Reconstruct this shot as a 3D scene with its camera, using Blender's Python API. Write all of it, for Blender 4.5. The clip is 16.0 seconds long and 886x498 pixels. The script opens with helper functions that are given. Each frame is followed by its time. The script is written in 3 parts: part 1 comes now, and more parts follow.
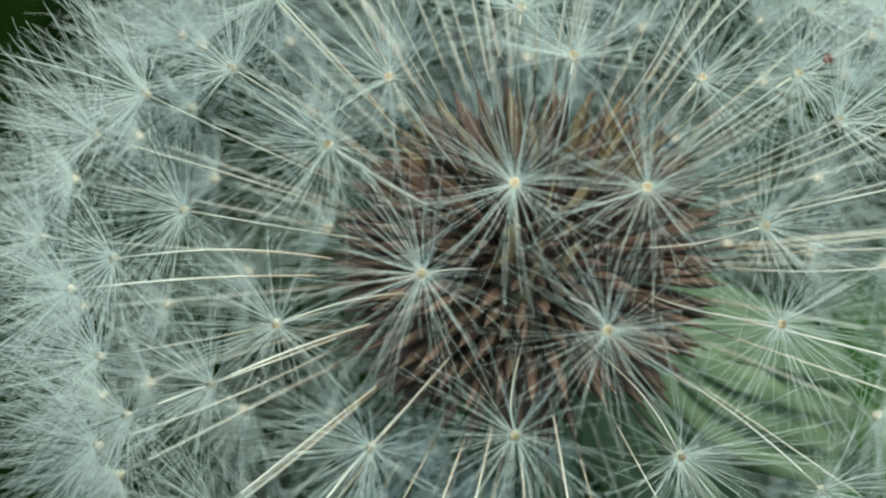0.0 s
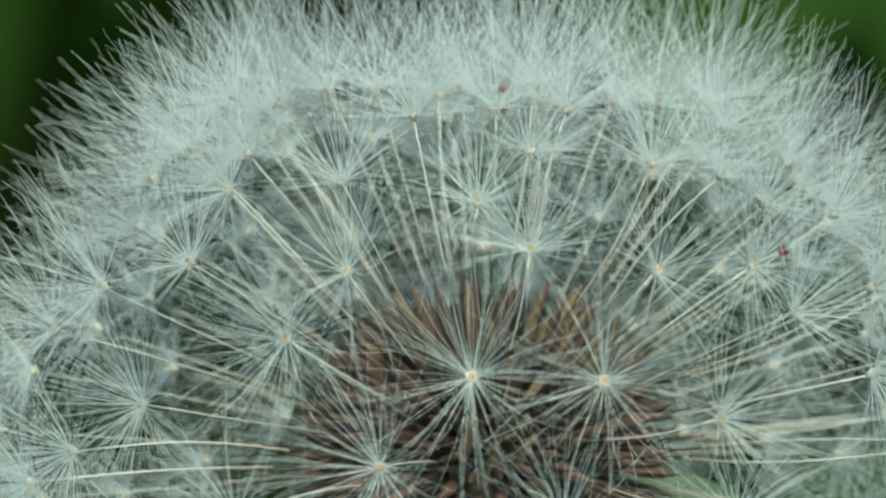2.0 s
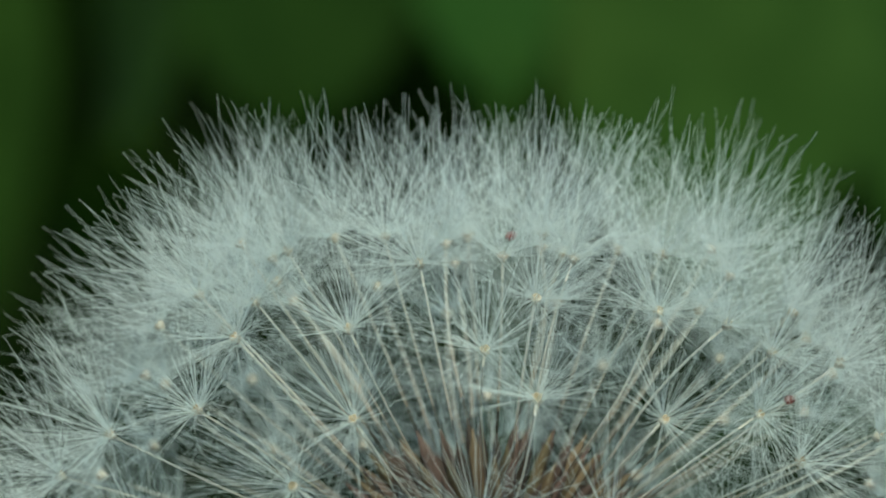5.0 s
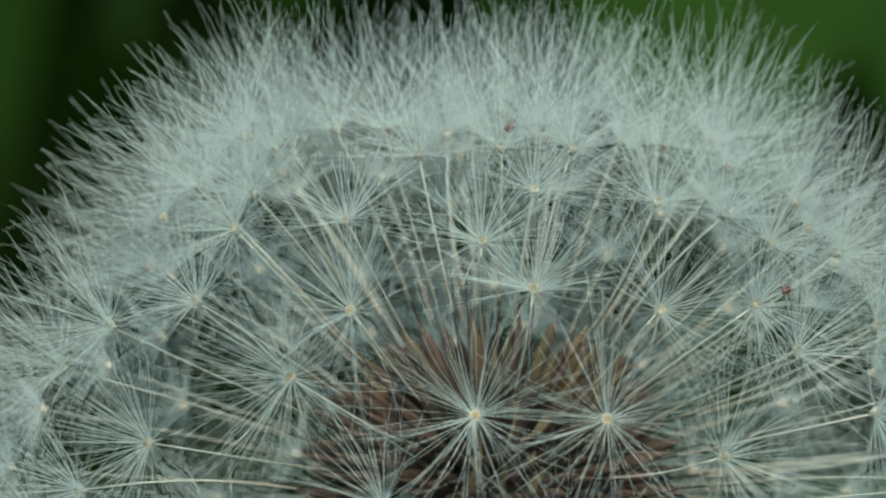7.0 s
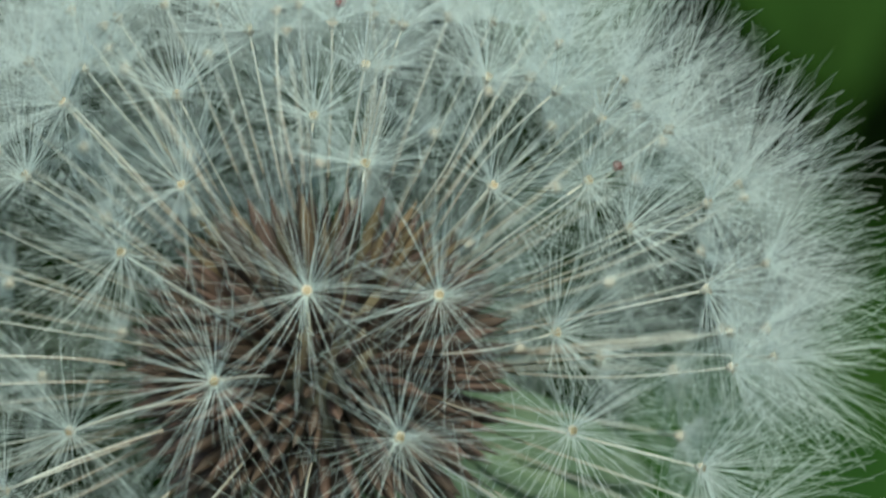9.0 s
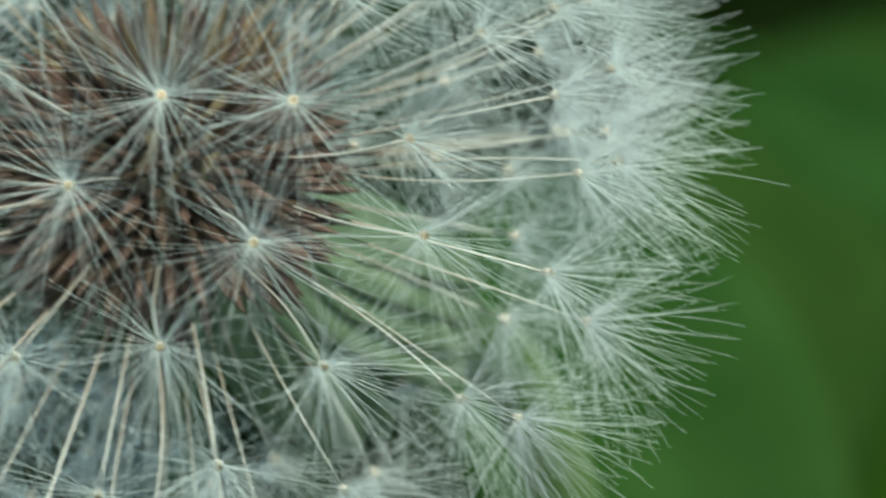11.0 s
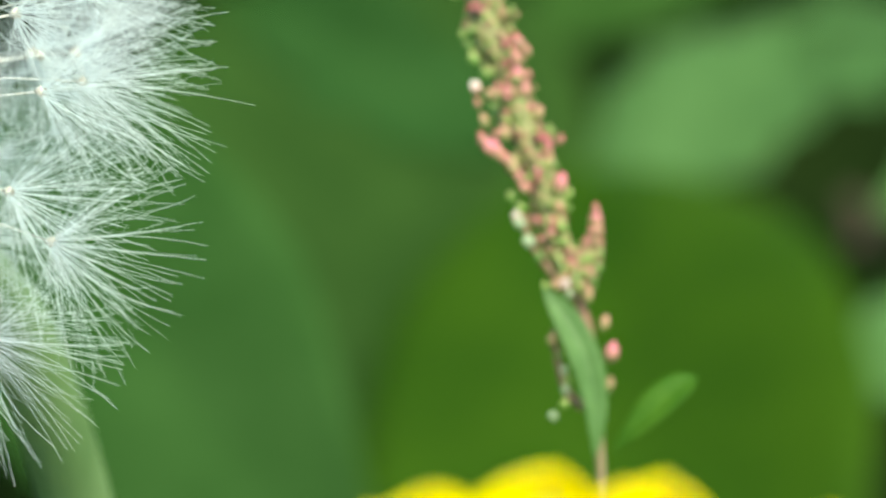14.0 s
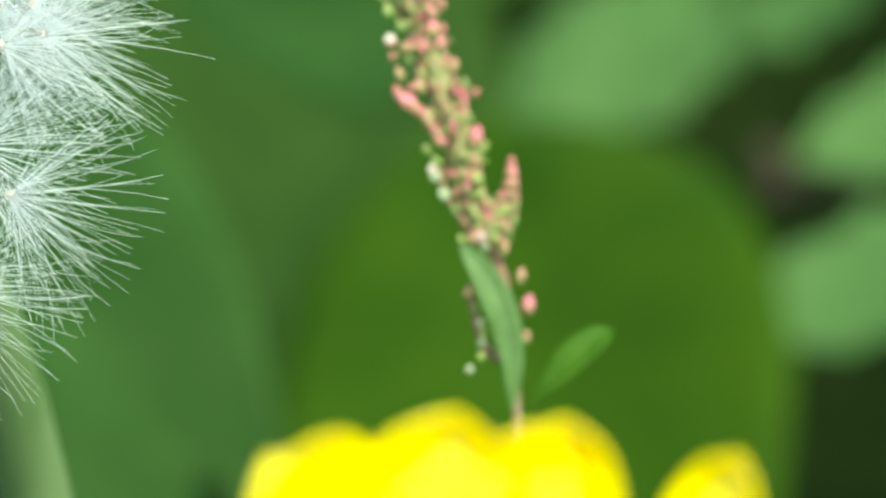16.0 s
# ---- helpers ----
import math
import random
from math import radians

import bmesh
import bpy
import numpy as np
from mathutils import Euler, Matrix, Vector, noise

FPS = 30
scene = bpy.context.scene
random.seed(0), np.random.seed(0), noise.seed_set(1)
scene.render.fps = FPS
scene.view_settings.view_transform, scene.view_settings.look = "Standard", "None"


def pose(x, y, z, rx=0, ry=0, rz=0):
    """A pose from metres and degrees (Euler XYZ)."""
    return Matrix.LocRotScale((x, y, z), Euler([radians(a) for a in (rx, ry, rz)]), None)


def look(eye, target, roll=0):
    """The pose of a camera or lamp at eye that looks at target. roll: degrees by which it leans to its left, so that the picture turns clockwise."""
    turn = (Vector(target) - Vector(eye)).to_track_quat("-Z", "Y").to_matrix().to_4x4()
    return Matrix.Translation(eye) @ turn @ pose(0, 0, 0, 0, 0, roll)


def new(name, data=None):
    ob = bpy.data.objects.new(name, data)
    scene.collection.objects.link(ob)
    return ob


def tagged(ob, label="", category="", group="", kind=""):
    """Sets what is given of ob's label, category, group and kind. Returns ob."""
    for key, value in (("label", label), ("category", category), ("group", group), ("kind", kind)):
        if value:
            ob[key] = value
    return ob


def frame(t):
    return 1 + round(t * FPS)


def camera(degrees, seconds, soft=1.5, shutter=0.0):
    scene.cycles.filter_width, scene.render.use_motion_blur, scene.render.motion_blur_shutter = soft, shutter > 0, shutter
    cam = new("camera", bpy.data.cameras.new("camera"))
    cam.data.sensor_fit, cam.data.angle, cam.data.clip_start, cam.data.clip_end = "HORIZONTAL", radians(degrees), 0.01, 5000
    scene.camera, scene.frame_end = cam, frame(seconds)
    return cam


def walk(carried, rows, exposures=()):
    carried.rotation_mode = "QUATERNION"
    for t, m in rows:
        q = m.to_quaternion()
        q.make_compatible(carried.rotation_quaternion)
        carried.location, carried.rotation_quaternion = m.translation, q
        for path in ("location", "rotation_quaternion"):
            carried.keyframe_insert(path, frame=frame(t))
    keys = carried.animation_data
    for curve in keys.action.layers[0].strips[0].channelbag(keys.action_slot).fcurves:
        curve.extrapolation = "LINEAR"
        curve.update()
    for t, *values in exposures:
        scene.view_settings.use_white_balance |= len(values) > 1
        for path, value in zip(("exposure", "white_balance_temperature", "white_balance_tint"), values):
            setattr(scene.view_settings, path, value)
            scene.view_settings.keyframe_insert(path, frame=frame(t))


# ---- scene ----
FOV = 7.25
EYE = (0.0, -0.32045, 0.48943)          # the lens, on a tripod a forearm's length from the flower
HEAD = Vector((0.0, 0.0, 0.34))         # middle of the brown core and of the globe of hairs
MM = 0.001

cam = camera(FOV, 16.0, soft=1.9, shutter=0.5)
cam.data.dof.use_dof = True
cam.data.dof.focus_distance = 0.341
cam.data.dof.aperture_fstop = 60.0

CAMERA_ROWS = [
    (0, pose(*EYE, 65.136, 0.295, 0.634)),
    (0.5, pose(*EYE, 65.244, 0.356, 0.767)),
    (1, pose(*EYE, 65.524, 0.308, 0.563)),
    (1.5, pose(*EYE, 66.127, 0.260, 0.394)),
    (2, pose(*EYE, 66.672, 0.244, 0.281)),
    (2.5, pose(*EYE, 67.056, 0.362, 0.489)),
    (3, pose(*EYE, 67.849, 0.275, 0.942)),
    (3.5, pose(*EYE, 68.315, 0.201, 0.898)),
    (3.7, pose(*EYE, 68.176, 0.222, 0.686)),
    (5.8, pose(*EYE, 67.784, 0.349, 0.171)),
    (6, pose(*EYE, 67.717, 0.395, 0.124)),
    (6.5, pose(*EYE, 67.311, 0.409, 0.135)),
    (7, pose(*EYE, 66.959, 0.381, 0.236)),
    (7.5, pose(*EYE, 66.864, 0.222, -0.127)),
    (8, pose(*EYE, 66.581, -0.048, -0.552)),
    (8.2, pose(*EYE, 66.572, -0.087, -0.948)),
    (10.3, pose(*EYE, 64.638, -0.860, -0.589)),
    (10.5, pose(*EYE, 64.668, -0.927, -0.904)),
    (11, pose(*EYE, 64.410, -1.174, -1.976)),
    (11.5, pose(*EYE, 64.167, -1.445, -2.885)),
    (12, pose(*EYE, 64.027, -1.724, -3.450)),
    (12.5, pose(*EYE, 64.092, -1.908, -4.010)),
    (13, pose(*EYE, 64.184, -2.447, -4.748)),
    (13.5, pose(*EYE, 64.088, -2.642, -5.621)),
    (14, pose(*EYE, 63.841, -3.002, -5.648)),
    (14.5, pose(*EYE, 63.639, -3.365, -5.982)),
    (15, pose(*EYE, 63.601, -3.340, -6.496)),
    (15.5, pose(*EYE, 63.516, -3.125, -6.634)),
    (16, pose(*EYE, 63.472, -3.070, -6.383)),
]
walk(cam, CAMERA_ROWS, exposures=[(0.0, 0.79, 7100, -17), (2.0, 0.7, 7100, -17), (3.5, 0.5, 7100, -17), (7.0, 0.34, 7100, -17), (8.2, 0.41, 7100, -17), (10.5, 0.8, 7100, -16), (12.5, 1.06, 7150, -13), (13.2, 1.24, 7150, -12), (14.0, 1.6, 7150, -11), (16.0, 1.66, 7150, -11)])

# ---------------------------------------------------------------- light
SUN_EL, SUN_AZ = radians(62), radians(160)
world = bpy.data.worlds.new("overcast_sky")
scene.world = world
world.use_nodes = True
wn = world.node_tree
sky = wn.nodes.new("ShaderNodeTexSky")
sky.sky_type = "NISHITA"
sky.sun_disc = False
sky.sun_elevation = SUN_EL
sky.sun_rotation = SUN_AZ
wn.nodes["Background"].inputs["Strength"].default_value = 0.15
wn.links.new(sky.outputs[0], wn.nodes["Background"].inputs["Color"])
sun = new("sun", bpy.data.lights.new("sun", "SUN"))
sun.data.energy = 2.7
sun.data.angle = radians(25)
sun.data.color = (1.0, 0.945, 0.87)
sun.matrix_world = look((math.sin(SUN_AZ) * math.cos(SUN_EL), math.cos(SUN_AZ) * math.cos(SUN_EL), math.sin(SUN_EL)), (0, 0, 0))


# ---------------------------------------------------------------- materials
def material(name):
    m = bpy.data.materials.new(name)
    m.use_nodes = True
    t = m.node_tree
    return m, t, t.nodes["Principled BSDF"], t.nodes["Material Output"]


def noise_ramp(t, scale, stops, detail=4.0, coords="Object", stretch=(1, 1, 1)):
    """A noise at a real-world scale (per metre) turned into colours."""
    tc = t.nodes.new("ShaderNodeTexCoord")
    mp = t.nodes.new("ShaderNodeMapping")
    mp.inputs["Scale"].default_value = stretch
    nz = t.nodes.new("ShaderNodeTexNoise")
    nz.inputs["Scale"].default_value = scale
    nz.inputs["Detail"].default_value = detail
    rp = t.nodes.new("ShaderNodeValToRGB")
    t.links.new(tc.outputs[coords], mp.inputs[0])
    t.links.new(mp.outputs[0], nz.inputs["Vector"])
    t.links.new(nz.outputs["Fac"], rp.inputs[0])
    els = rp.color_ramp.elements
    while len(els) < len(stops):
        els.new(0.5)
    for e, (p, c) in zip(els, stops):
        e.position, e.color = p, (*c, 1)
    return rp.outputs[0], nz.outputs["Fac"]


def vary(t, colour, low=0.75, high=1.2, hue=0.02):
    """Object by object, a little lighter, darker and off hue."""
    oi = t.nodes.new("ShaderNodeObjectInfo")
    mr = t.nodes.new("ShaderNodeMapRange")
    mr.inputs["To Min"].default_value, mr.inputs["To Max"].default_value = low, high
    mh = t.nodes.new("ShaderNodeMapRange")
    mh.inputs["To Min"].default_value, mh.inputs["To Max"].default_value = 0.5 + hue, 0.5 - hue
    hs = t.nodes.new("ShaderNodeHueSaturation")
    t.links.new(oi.outputs["Random"], mr.inputs[0])
    t.links.new(oi.outputs["Random"], mh.inputs[0])
    t.links.new(mr.outputs[0], hs.inputs["Value"])
    t.links.new(mh.outputs[0], hs.inputs["Hue"])
    t.links.new(colour, hs.inputs["Color"])
    return hs.outputs[0]


def bump(t, bsdf, height, strength, distance):
    b = t.nodes.new("ShaderNodeBump")
    b.inputs["Strength"].default_value, b.inputs["Distance"].default_value = strength, distance
    t.links.new(height, b.inputs["Height"])
    t.links.new(b.outputs[0], bsdf.inputs["Normal"])


def translucent(t, bsdf, out, colour, share):
    """Thin living tissue: part of the light goes through."""
    tl = t.nodes.new("ShaderNodeBsdfTranslucent")
    mx = t.nodes.new("ShaderNodeMixShader")
    mx.inputs[0].default_value = share
    if isinstance(colour, tuple):
        tl.inputs["Color"].default_value = (*colour, 1)
    else:
        t.links.new(colour, tl.inputs["Color"])
    t.links.new(bsdf.outputs[0], mx.inputs[1])
    t.links.new(tl.outputs[0], mx.inputs[2])
    t.links.new(mx.outputs[0], out.inputs[0])


def mat_tissue(name, dark, light, scale=400.0, rough=0.5, share=0.3, stretch=(1, 1, 1), relief=0.3, depth=0.0002, low=0.8, high=1.15, hue=0.01, spec=0.3):
    m, t, b, o = material(name)
    col, fac = noise_ramp(t, scale, [(0.3, dark), (0.7, light)], stretch=stretch)
    col = vary(t, col, low, high, hue)
    t.links.new(col, b.inputs["Base Color"])
    b.inputs["Roughness"].default_value = rough
    b.inputs["Specular IOR Level"].default_value = spec
    bump(t, b, fac, relief, depth)
    if share > 0:
        translucent(t, b, o, col, share)
    return m


def mat_bud(name, foot, middle, tip):
    """A bud that changes colour from its foot to its tip."""
    m, t, b, o = material(name)
    tc = t.nodes.new("ShaderNodeTexCoord")
    sp = t.nodes.new("ShaderNodeSeparateXYZ")
    nz = t.nodes.new("ShaderNodeTexNoise")
    nz.inputs["Scale"].default_value = 5.0
    add = t.nodes.new("ShaderNodeMath")
    add.operation = "MULTIPLY_ADD"
    add.inputs[1].default_value = 0.5
    rp = t.nodes.new("ShaderNodeValToRGB")
    t.links.new(tc.outputs["Object"], sp.inputs[0])
    t.links.new(tc.outputs["Object"], nz.inputs["Vector"])
    t.links.new(nz.outputs["Fac"], add.inputs[0])
    mul = t.nodes.new("ShaderNodeMath")
    mul.operation = "MULTIPLY_ADD"
    mul.inputs[1].default_value, mul.inputs[2].default_value = 0.74, -0.25
    t.links.new(sp.outputs["Z"], mul.inputs[0])
    t.links.new(mul.outputs[0], add.inputs[2])
    t.links.new(add.outputs[0], rp.inputs[0])
    els = rp.color_ramp.elements
    els.new(0.5)
    for e, (p, c) in zip(els, ((0.12, foot), (0.5, middle), (0.92, tip))):
        e.position, e.color = p, (*c, 1)
    col = vary(t, rp.outputs[0], 0.7, 1.2, 0.015)
    t.links.new(col, b.inputs["Base Color"])
    b.inputs["Roughness"].default_value = 0.45
    b.inputs["Specular IOR Level"].default_value = 0.3
    translucent(t, b, o, col, 0.15)
    return m


M_HAIR = mat_tissue("silky_hair", (0.86, 0.9, 0.89), (0.93, 0.95, 0.94), 900, 0.35, 0.62, relief=0.0, low=0.94, high=1.04, hue=0.0, spec=0.5)
M_BEAK = mat_bud("pale_stalk", (0.44, 0.36, 0.29), (0.7, 0.66, 0.59), (0.8, 0.78, 0.73))
M_BEAD = mat_tissue("cream_bead", (0.45, 0.38, 0.3), (0.64, 0.58, 0.49), 2500, 0.5, 0.1)
M_PIT = mat_tissue("bead_pit", (0.28, 0.21, 0.13), (0.45, 0.37, 0.25), 2500, 0.6, 0.0)
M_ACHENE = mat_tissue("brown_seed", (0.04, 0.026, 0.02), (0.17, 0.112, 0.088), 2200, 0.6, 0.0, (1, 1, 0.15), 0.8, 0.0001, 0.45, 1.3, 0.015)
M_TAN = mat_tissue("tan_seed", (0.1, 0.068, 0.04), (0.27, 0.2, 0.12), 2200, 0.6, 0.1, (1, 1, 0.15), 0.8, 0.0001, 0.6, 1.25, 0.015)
M_RECEPT = mat_tissue("pitted_receptacle", (0.06, 0.045, 0.03), (0.2, 0.17, 0.11), 900, 0.7, 0.0)
M_BRACT = mat_tissue("green_bract", (0.21, 0.3, 0.18), (0.31, 0.39, 0.25), 500, 0.5, 0.45)
M_STEM = mat_tissue("flower_stem", (0.15, 0.24, 0.08), (0.24, 0.34, 0.13), 300, 0.5, 0.3, (1, 1, 0.2))
M_MITE = mat_tissue("red_speck", (0.1, 0.02, 0.02), (0.18, 0.05, 0.04), 2000, 0.4, 0.0)
M_PINK = mat_bud("pink_bud", (0.22, 0.19, 0.075), (0.44, 0.16, 0.15), (0.56, 0.12, 0.17))
M_ORANGE = mat_bud("ochre_bud", (0.18, 0.2, 0.065), (0.3, 0.2, 0.1), (0.43, 0.2, 0.15))
M_GREENBUD = mat_bud("green_bud", (0.1, 0.19, 0.035), (0.2, 0.29, 0.07), (0.36, 0.33, 0.15))
M_BLUSH = mat_bud("blush_bud", (0.46, 0.2, 0.15), (0.56, 0.42, 0.38), (0.6, 0.52, 0.47))
M_PALEBUD = mat_tissue("pale_bud", (0.22, 0.29, 0.16), (0.37, 0.41, 0.27), 1500, 0.45, 0.2)
M_SSTEM = mat_tissue("sorrel_stem", (0.25, 0.1, 0.08), (0.2, 0.17, 0.08), 220, 0.5, 0.1, (1, 1, 0.3))
M_SPIKE = mat_tissue("spike_core", (0.13, 0.17, 0.045), (0.26, 0.22, 0.1), 900, 0.5, 0.15, relief=0.6)
M_SLEAF = mat_tissue("sorrel_leaf", (0.045, 0.105, 0.02), (0.088, 0.17, 0.046), 450, 0.45, 0.3)
M_SLEAF_DARK = mat_tissue("dark_sorrel_leaf", (0.02, 0.075, 0.004), (0.05, 0.12, 0.011), 450, 0.6, 0.3, spec=0.1)
M_PETAL = mat_tissue("yellow_petal", (0.88, 0.72, 0.0), (0.95, 0.84, 0.004), 300, 0.22, 0.42, low=0.95, high=1.05, hue=0.0, spec=0.6)
M_DOCK = mat_tissue("dock_leaf", (0.015, 0.048, 0.001), (0.028, 0.07, 0.002), 60, 0.7, 0.35, relief=0.2, depth=0.001, spec=0.08)
M_NETTLE = mat_tissue("grey_green_leaf", (0.03, 0.075, 0.019), (0.086, 0.166, 0.052), 45, 0.7, 0.3, relief=0.3, depth=0.001, spec=0.04)
M_MEADOW = mat_tissue("meadow_leaf", (0.018, 0.052, 0.008), (0.036, 0.086, 0.016), 60, 0.7, 0.3, relief=0.2, depth=0.001, low=0.75, high=1.2, spec=0.04)
M_PLANTAIN = mat_tissue("plantain_leaf", (0.021, 0.058, 0.0105), (0.04, 0.092, 0.021), 60, 0.7, 0.3, relief=0.2, depth=0.001, spec=0.04)
# two dimmer copies of the leaf green, with shade put into the colour
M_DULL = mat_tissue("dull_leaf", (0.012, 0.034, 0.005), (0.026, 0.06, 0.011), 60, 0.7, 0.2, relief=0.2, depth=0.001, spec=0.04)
M_SHADE = mat_tissue("leaf_shade_tone", (0.007, 0.02, 0.002), (0.016, 0.038, 0.005), 60, 0.7, 0.15, relief=0.2, depth=0.001, low=0.7, high=1.2, spec=0.04)
# near-black copy: the shadow between plants is painted in as leaf colour
M_DEEP_SHADE = mat_tissue("leaf_deep_shade_tone", (0.002, 0.006, 0.001), (0.007, 0.015, 0.002), 60, 0.9, 0.1, relief=0.2, depth=0.001, spec=0.0)
M_DEAD = mat_tissue("withered_leaf", (0.022, 0.016, 0.008), (0.05, 0.032, 0.02), 90, 0.8, 0.1)
M_GROUND, gt, gb, go = material("leaf_litter_ground")
gcol, gfac = noise_ramp(gt, 18, [(0.3, (0.002, 0.004, 0.001)), (0.5, (0.005, 0.01, 0.0025)), (0.75, (0.01, 0.018, 0.004))], 8)
gt.links.new(gcol, gb.inputs["Base Color"])
gb.inputs["Roughness"].default_value = 0.95
gb.inputs["Specular IOR Level"].default_value = 0.0
bump(gt, gb, gfac, 0.8, 0.01)


# ---------------------------------------------------------------- mesh helpers
def mesh_of(name, verts, faces, mats, index=None, smooth=True):
    me = bpy.data.meshes.new(name)
    me.from_pydata([tuple(v) for v in verts], [], faces)
    for m in mats if isinstance(mats, (list, tuple)) else [mats]:
        me.materials.append(m)
    if index:
        me.polygons.foreach_set("material_index", index)
    me.polygons.foreach_set("use_smooth", [smooth] * len(faces))
    me.update()
    return me


def part(name, me, parent, m=None, label=""):
    ob = new(name, me)
    ob.parent = parent
    if m is not None:
        ob.matrix_local = m
    if label:
        tagged(ob, label)
    return ob


def thing(name, base, label, category, group="", kind=""):
    ob = new(name)
    ob.empty_display_size = 0.01
    ob.location = base
    return tagged(ob, label, category, group, kind)


def tube(points, radii, sides=8, caps=True):
    """Verts and faces of a tube along points."""
    pts = [Vector(p) for p in points]
    verts, faces = [], []
    side = None
    for i, p in enumerate(pts):
        d = (pts[min(i + 1, len(pts) - 1)] - pts[max(i - 1, 0)]).normalized()
        if side is None:
            side = d.orthogonal().normalized()
        side = (side - d * side.dot(d)).normalized()
        up = d.cross(side)
        r = radii[i]
        for k in range(sides):
            a = 2 * math.pi * k / sides
            verts.append(p + side * (r * math.cos(a)) + up * (r * math.sin(a)))
    n = len(pts)
    for i in range(n - 1):
        for k in range(sides):
            a, b = i * sides + k, i * sides + (k + 1) % sides
            faces.append((a, b, b + sides, a + sides))
    if caps:
        faces.append(tuple(range(sides - 1, -1, -1)))
        faces.append(tuple((n - 1) * sides + k for k in range(sides)))
    return verts, faces


def merged(pieces):
    verts, faces, idx = [], [], []
    for v, f, m in pieces:
        o = len(verts)
        verts += list(v)
        faces += [tuple(i + o for i in q) for q in f]
        idx += [m] * len(f)
    return verts, faces, idx


def spline(points, n):
    """Points on a smooth line through the given ones."""
    p = [Vector(q) for q in points]
    p = [p[0] * 2 - p[1]] + p + [p[-1] * 2 - p[-2]]
    out = []
    spans = len(p) - 3
    for i in range(n):
        u = i / (n - 1) * spans
        k = min(int(u), spans - 1)
        f = u - k
        a, b, c, d = p[k:k + 4]
        out.append(0.5 * ((2 * b) + (c - a) * f + (2 * a - 5 * b + 4 * c - d) * f * f + (3 * b - 3 * c + d - a) * f ** 3))
    return out


def leaf_mesh(name, mat, length, width, fold=0.25, arch=0.2, peak=0.45, lobes=0, blunt=1.0, wave=0.03, seed=0, nu=26, nv=6, thick=0.0004, curve=0.0):
    """A leaf blade along +y from the origin, its face to +z, with a midrib fold, an arch and a wavy or lobed rim."""
    rng = random.Random(seed)
    ph = rng.uniform(0, 6)
    top = []
    for i in range(nu + 1):
        u = i / nu
        s = u ** 0.55 / (peak ** 0.55) if u < peak else max(0.0, 1 - ((u - peak) / (1 - peak)) ** (2.2 * blunt)) ** 0.7
        s = min(s, 1.0)
        w = 0.5 * width * (s * s * (3 - 2 * s) * 0.35 + s * 0.65)
        if lobes:
            w *= 1 - 0.22 * abs(math.sin(u * lobes * math.pi))
        row = []
        for j in range(-nv, nv + 1):
            v = j / nv
            x = v * w
            z = abs(x) * fold - arch * length * (u - 0.4) ** 2 + wave * width * math.sin(9 * u + ph + 2 * v) * abs(v)
            z -= 0.012 * width * math.exp(-(v * 9) ** 2)
            row.append(Vector((x + 4 * curve * length * (u - u * u), u * length, z)))
        top.append(row)
    m = 2 * nv + 1
    verts = [p for r in top for p in r] + [p - Vector((0, 0, thick)) for r in top for p in r]
    o = m * (nu + 1)
    faces = []
    for i in range(nu):
        for j in range(m - 1):
            a = i * m + j
            faces.append((a, a + 1, a + m + 1, a + m))
            faces.append((o + a, o + a + m, o + a + m + 1, o + a + 1))
        for a, b in ((i * m, (i + 1) * m), ((i + 1) * m + m - 1, i * m + m - 1)):
            faces.append((a, b, o + b, o + a))
    return mesh_of(name, verts, faces, mat)


def frame_of(base, tip, face):
    """The pose of a leaf that runs from base to tip and turns its face to the given direction."""
    y = (Vector(tip) - Vector(base)).normalized()
    z = Vector(face)
    z = (z - y * z.dot(y)).normalized()
    x = y.cross(z)
    m = Matrix((x, y, z)).transposed().to_4x4()
    m.translation = Vector(base)
    return m


# ---------------------------------------------------------------- ground
def build_ground():
    n, half = 60, 60.0
    verts, faces = [], []
    for i in range(n + 1):
        for j in range(n + 1):
            x = half * (2 * i / n - 1) ** 5
            y = half * (2 * j / n - 1) ** 5
            z = 0.006 * noise.noise(Vector((x * 12, y * 12, 0))) if abs(x) + abs(y) < 3 else 0.0
            verts.append((x, y, z - 0.006))
    for i in range(n):
        for j in range(n):
            a = i * (n + 1) + j
            faces.append((a, a + n + 1, a + n + 2, a + 1))
    tagged(new("ground", mesh_of("ground", verts, faces, M_GROUND)), "dark mossy meadow ground under the plants", "ground", kind="structure")


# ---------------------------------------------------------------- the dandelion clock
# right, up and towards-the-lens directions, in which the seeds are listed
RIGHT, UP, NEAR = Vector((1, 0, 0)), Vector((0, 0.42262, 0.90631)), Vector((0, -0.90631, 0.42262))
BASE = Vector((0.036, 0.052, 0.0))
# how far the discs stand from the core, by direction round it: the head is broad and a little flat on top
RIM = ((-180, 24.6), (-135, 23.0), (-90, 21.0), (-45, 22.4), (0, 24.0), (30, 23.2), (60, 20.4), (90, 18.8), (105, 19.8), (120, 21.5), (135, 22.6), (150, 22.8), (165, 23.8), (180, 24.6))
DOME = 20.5

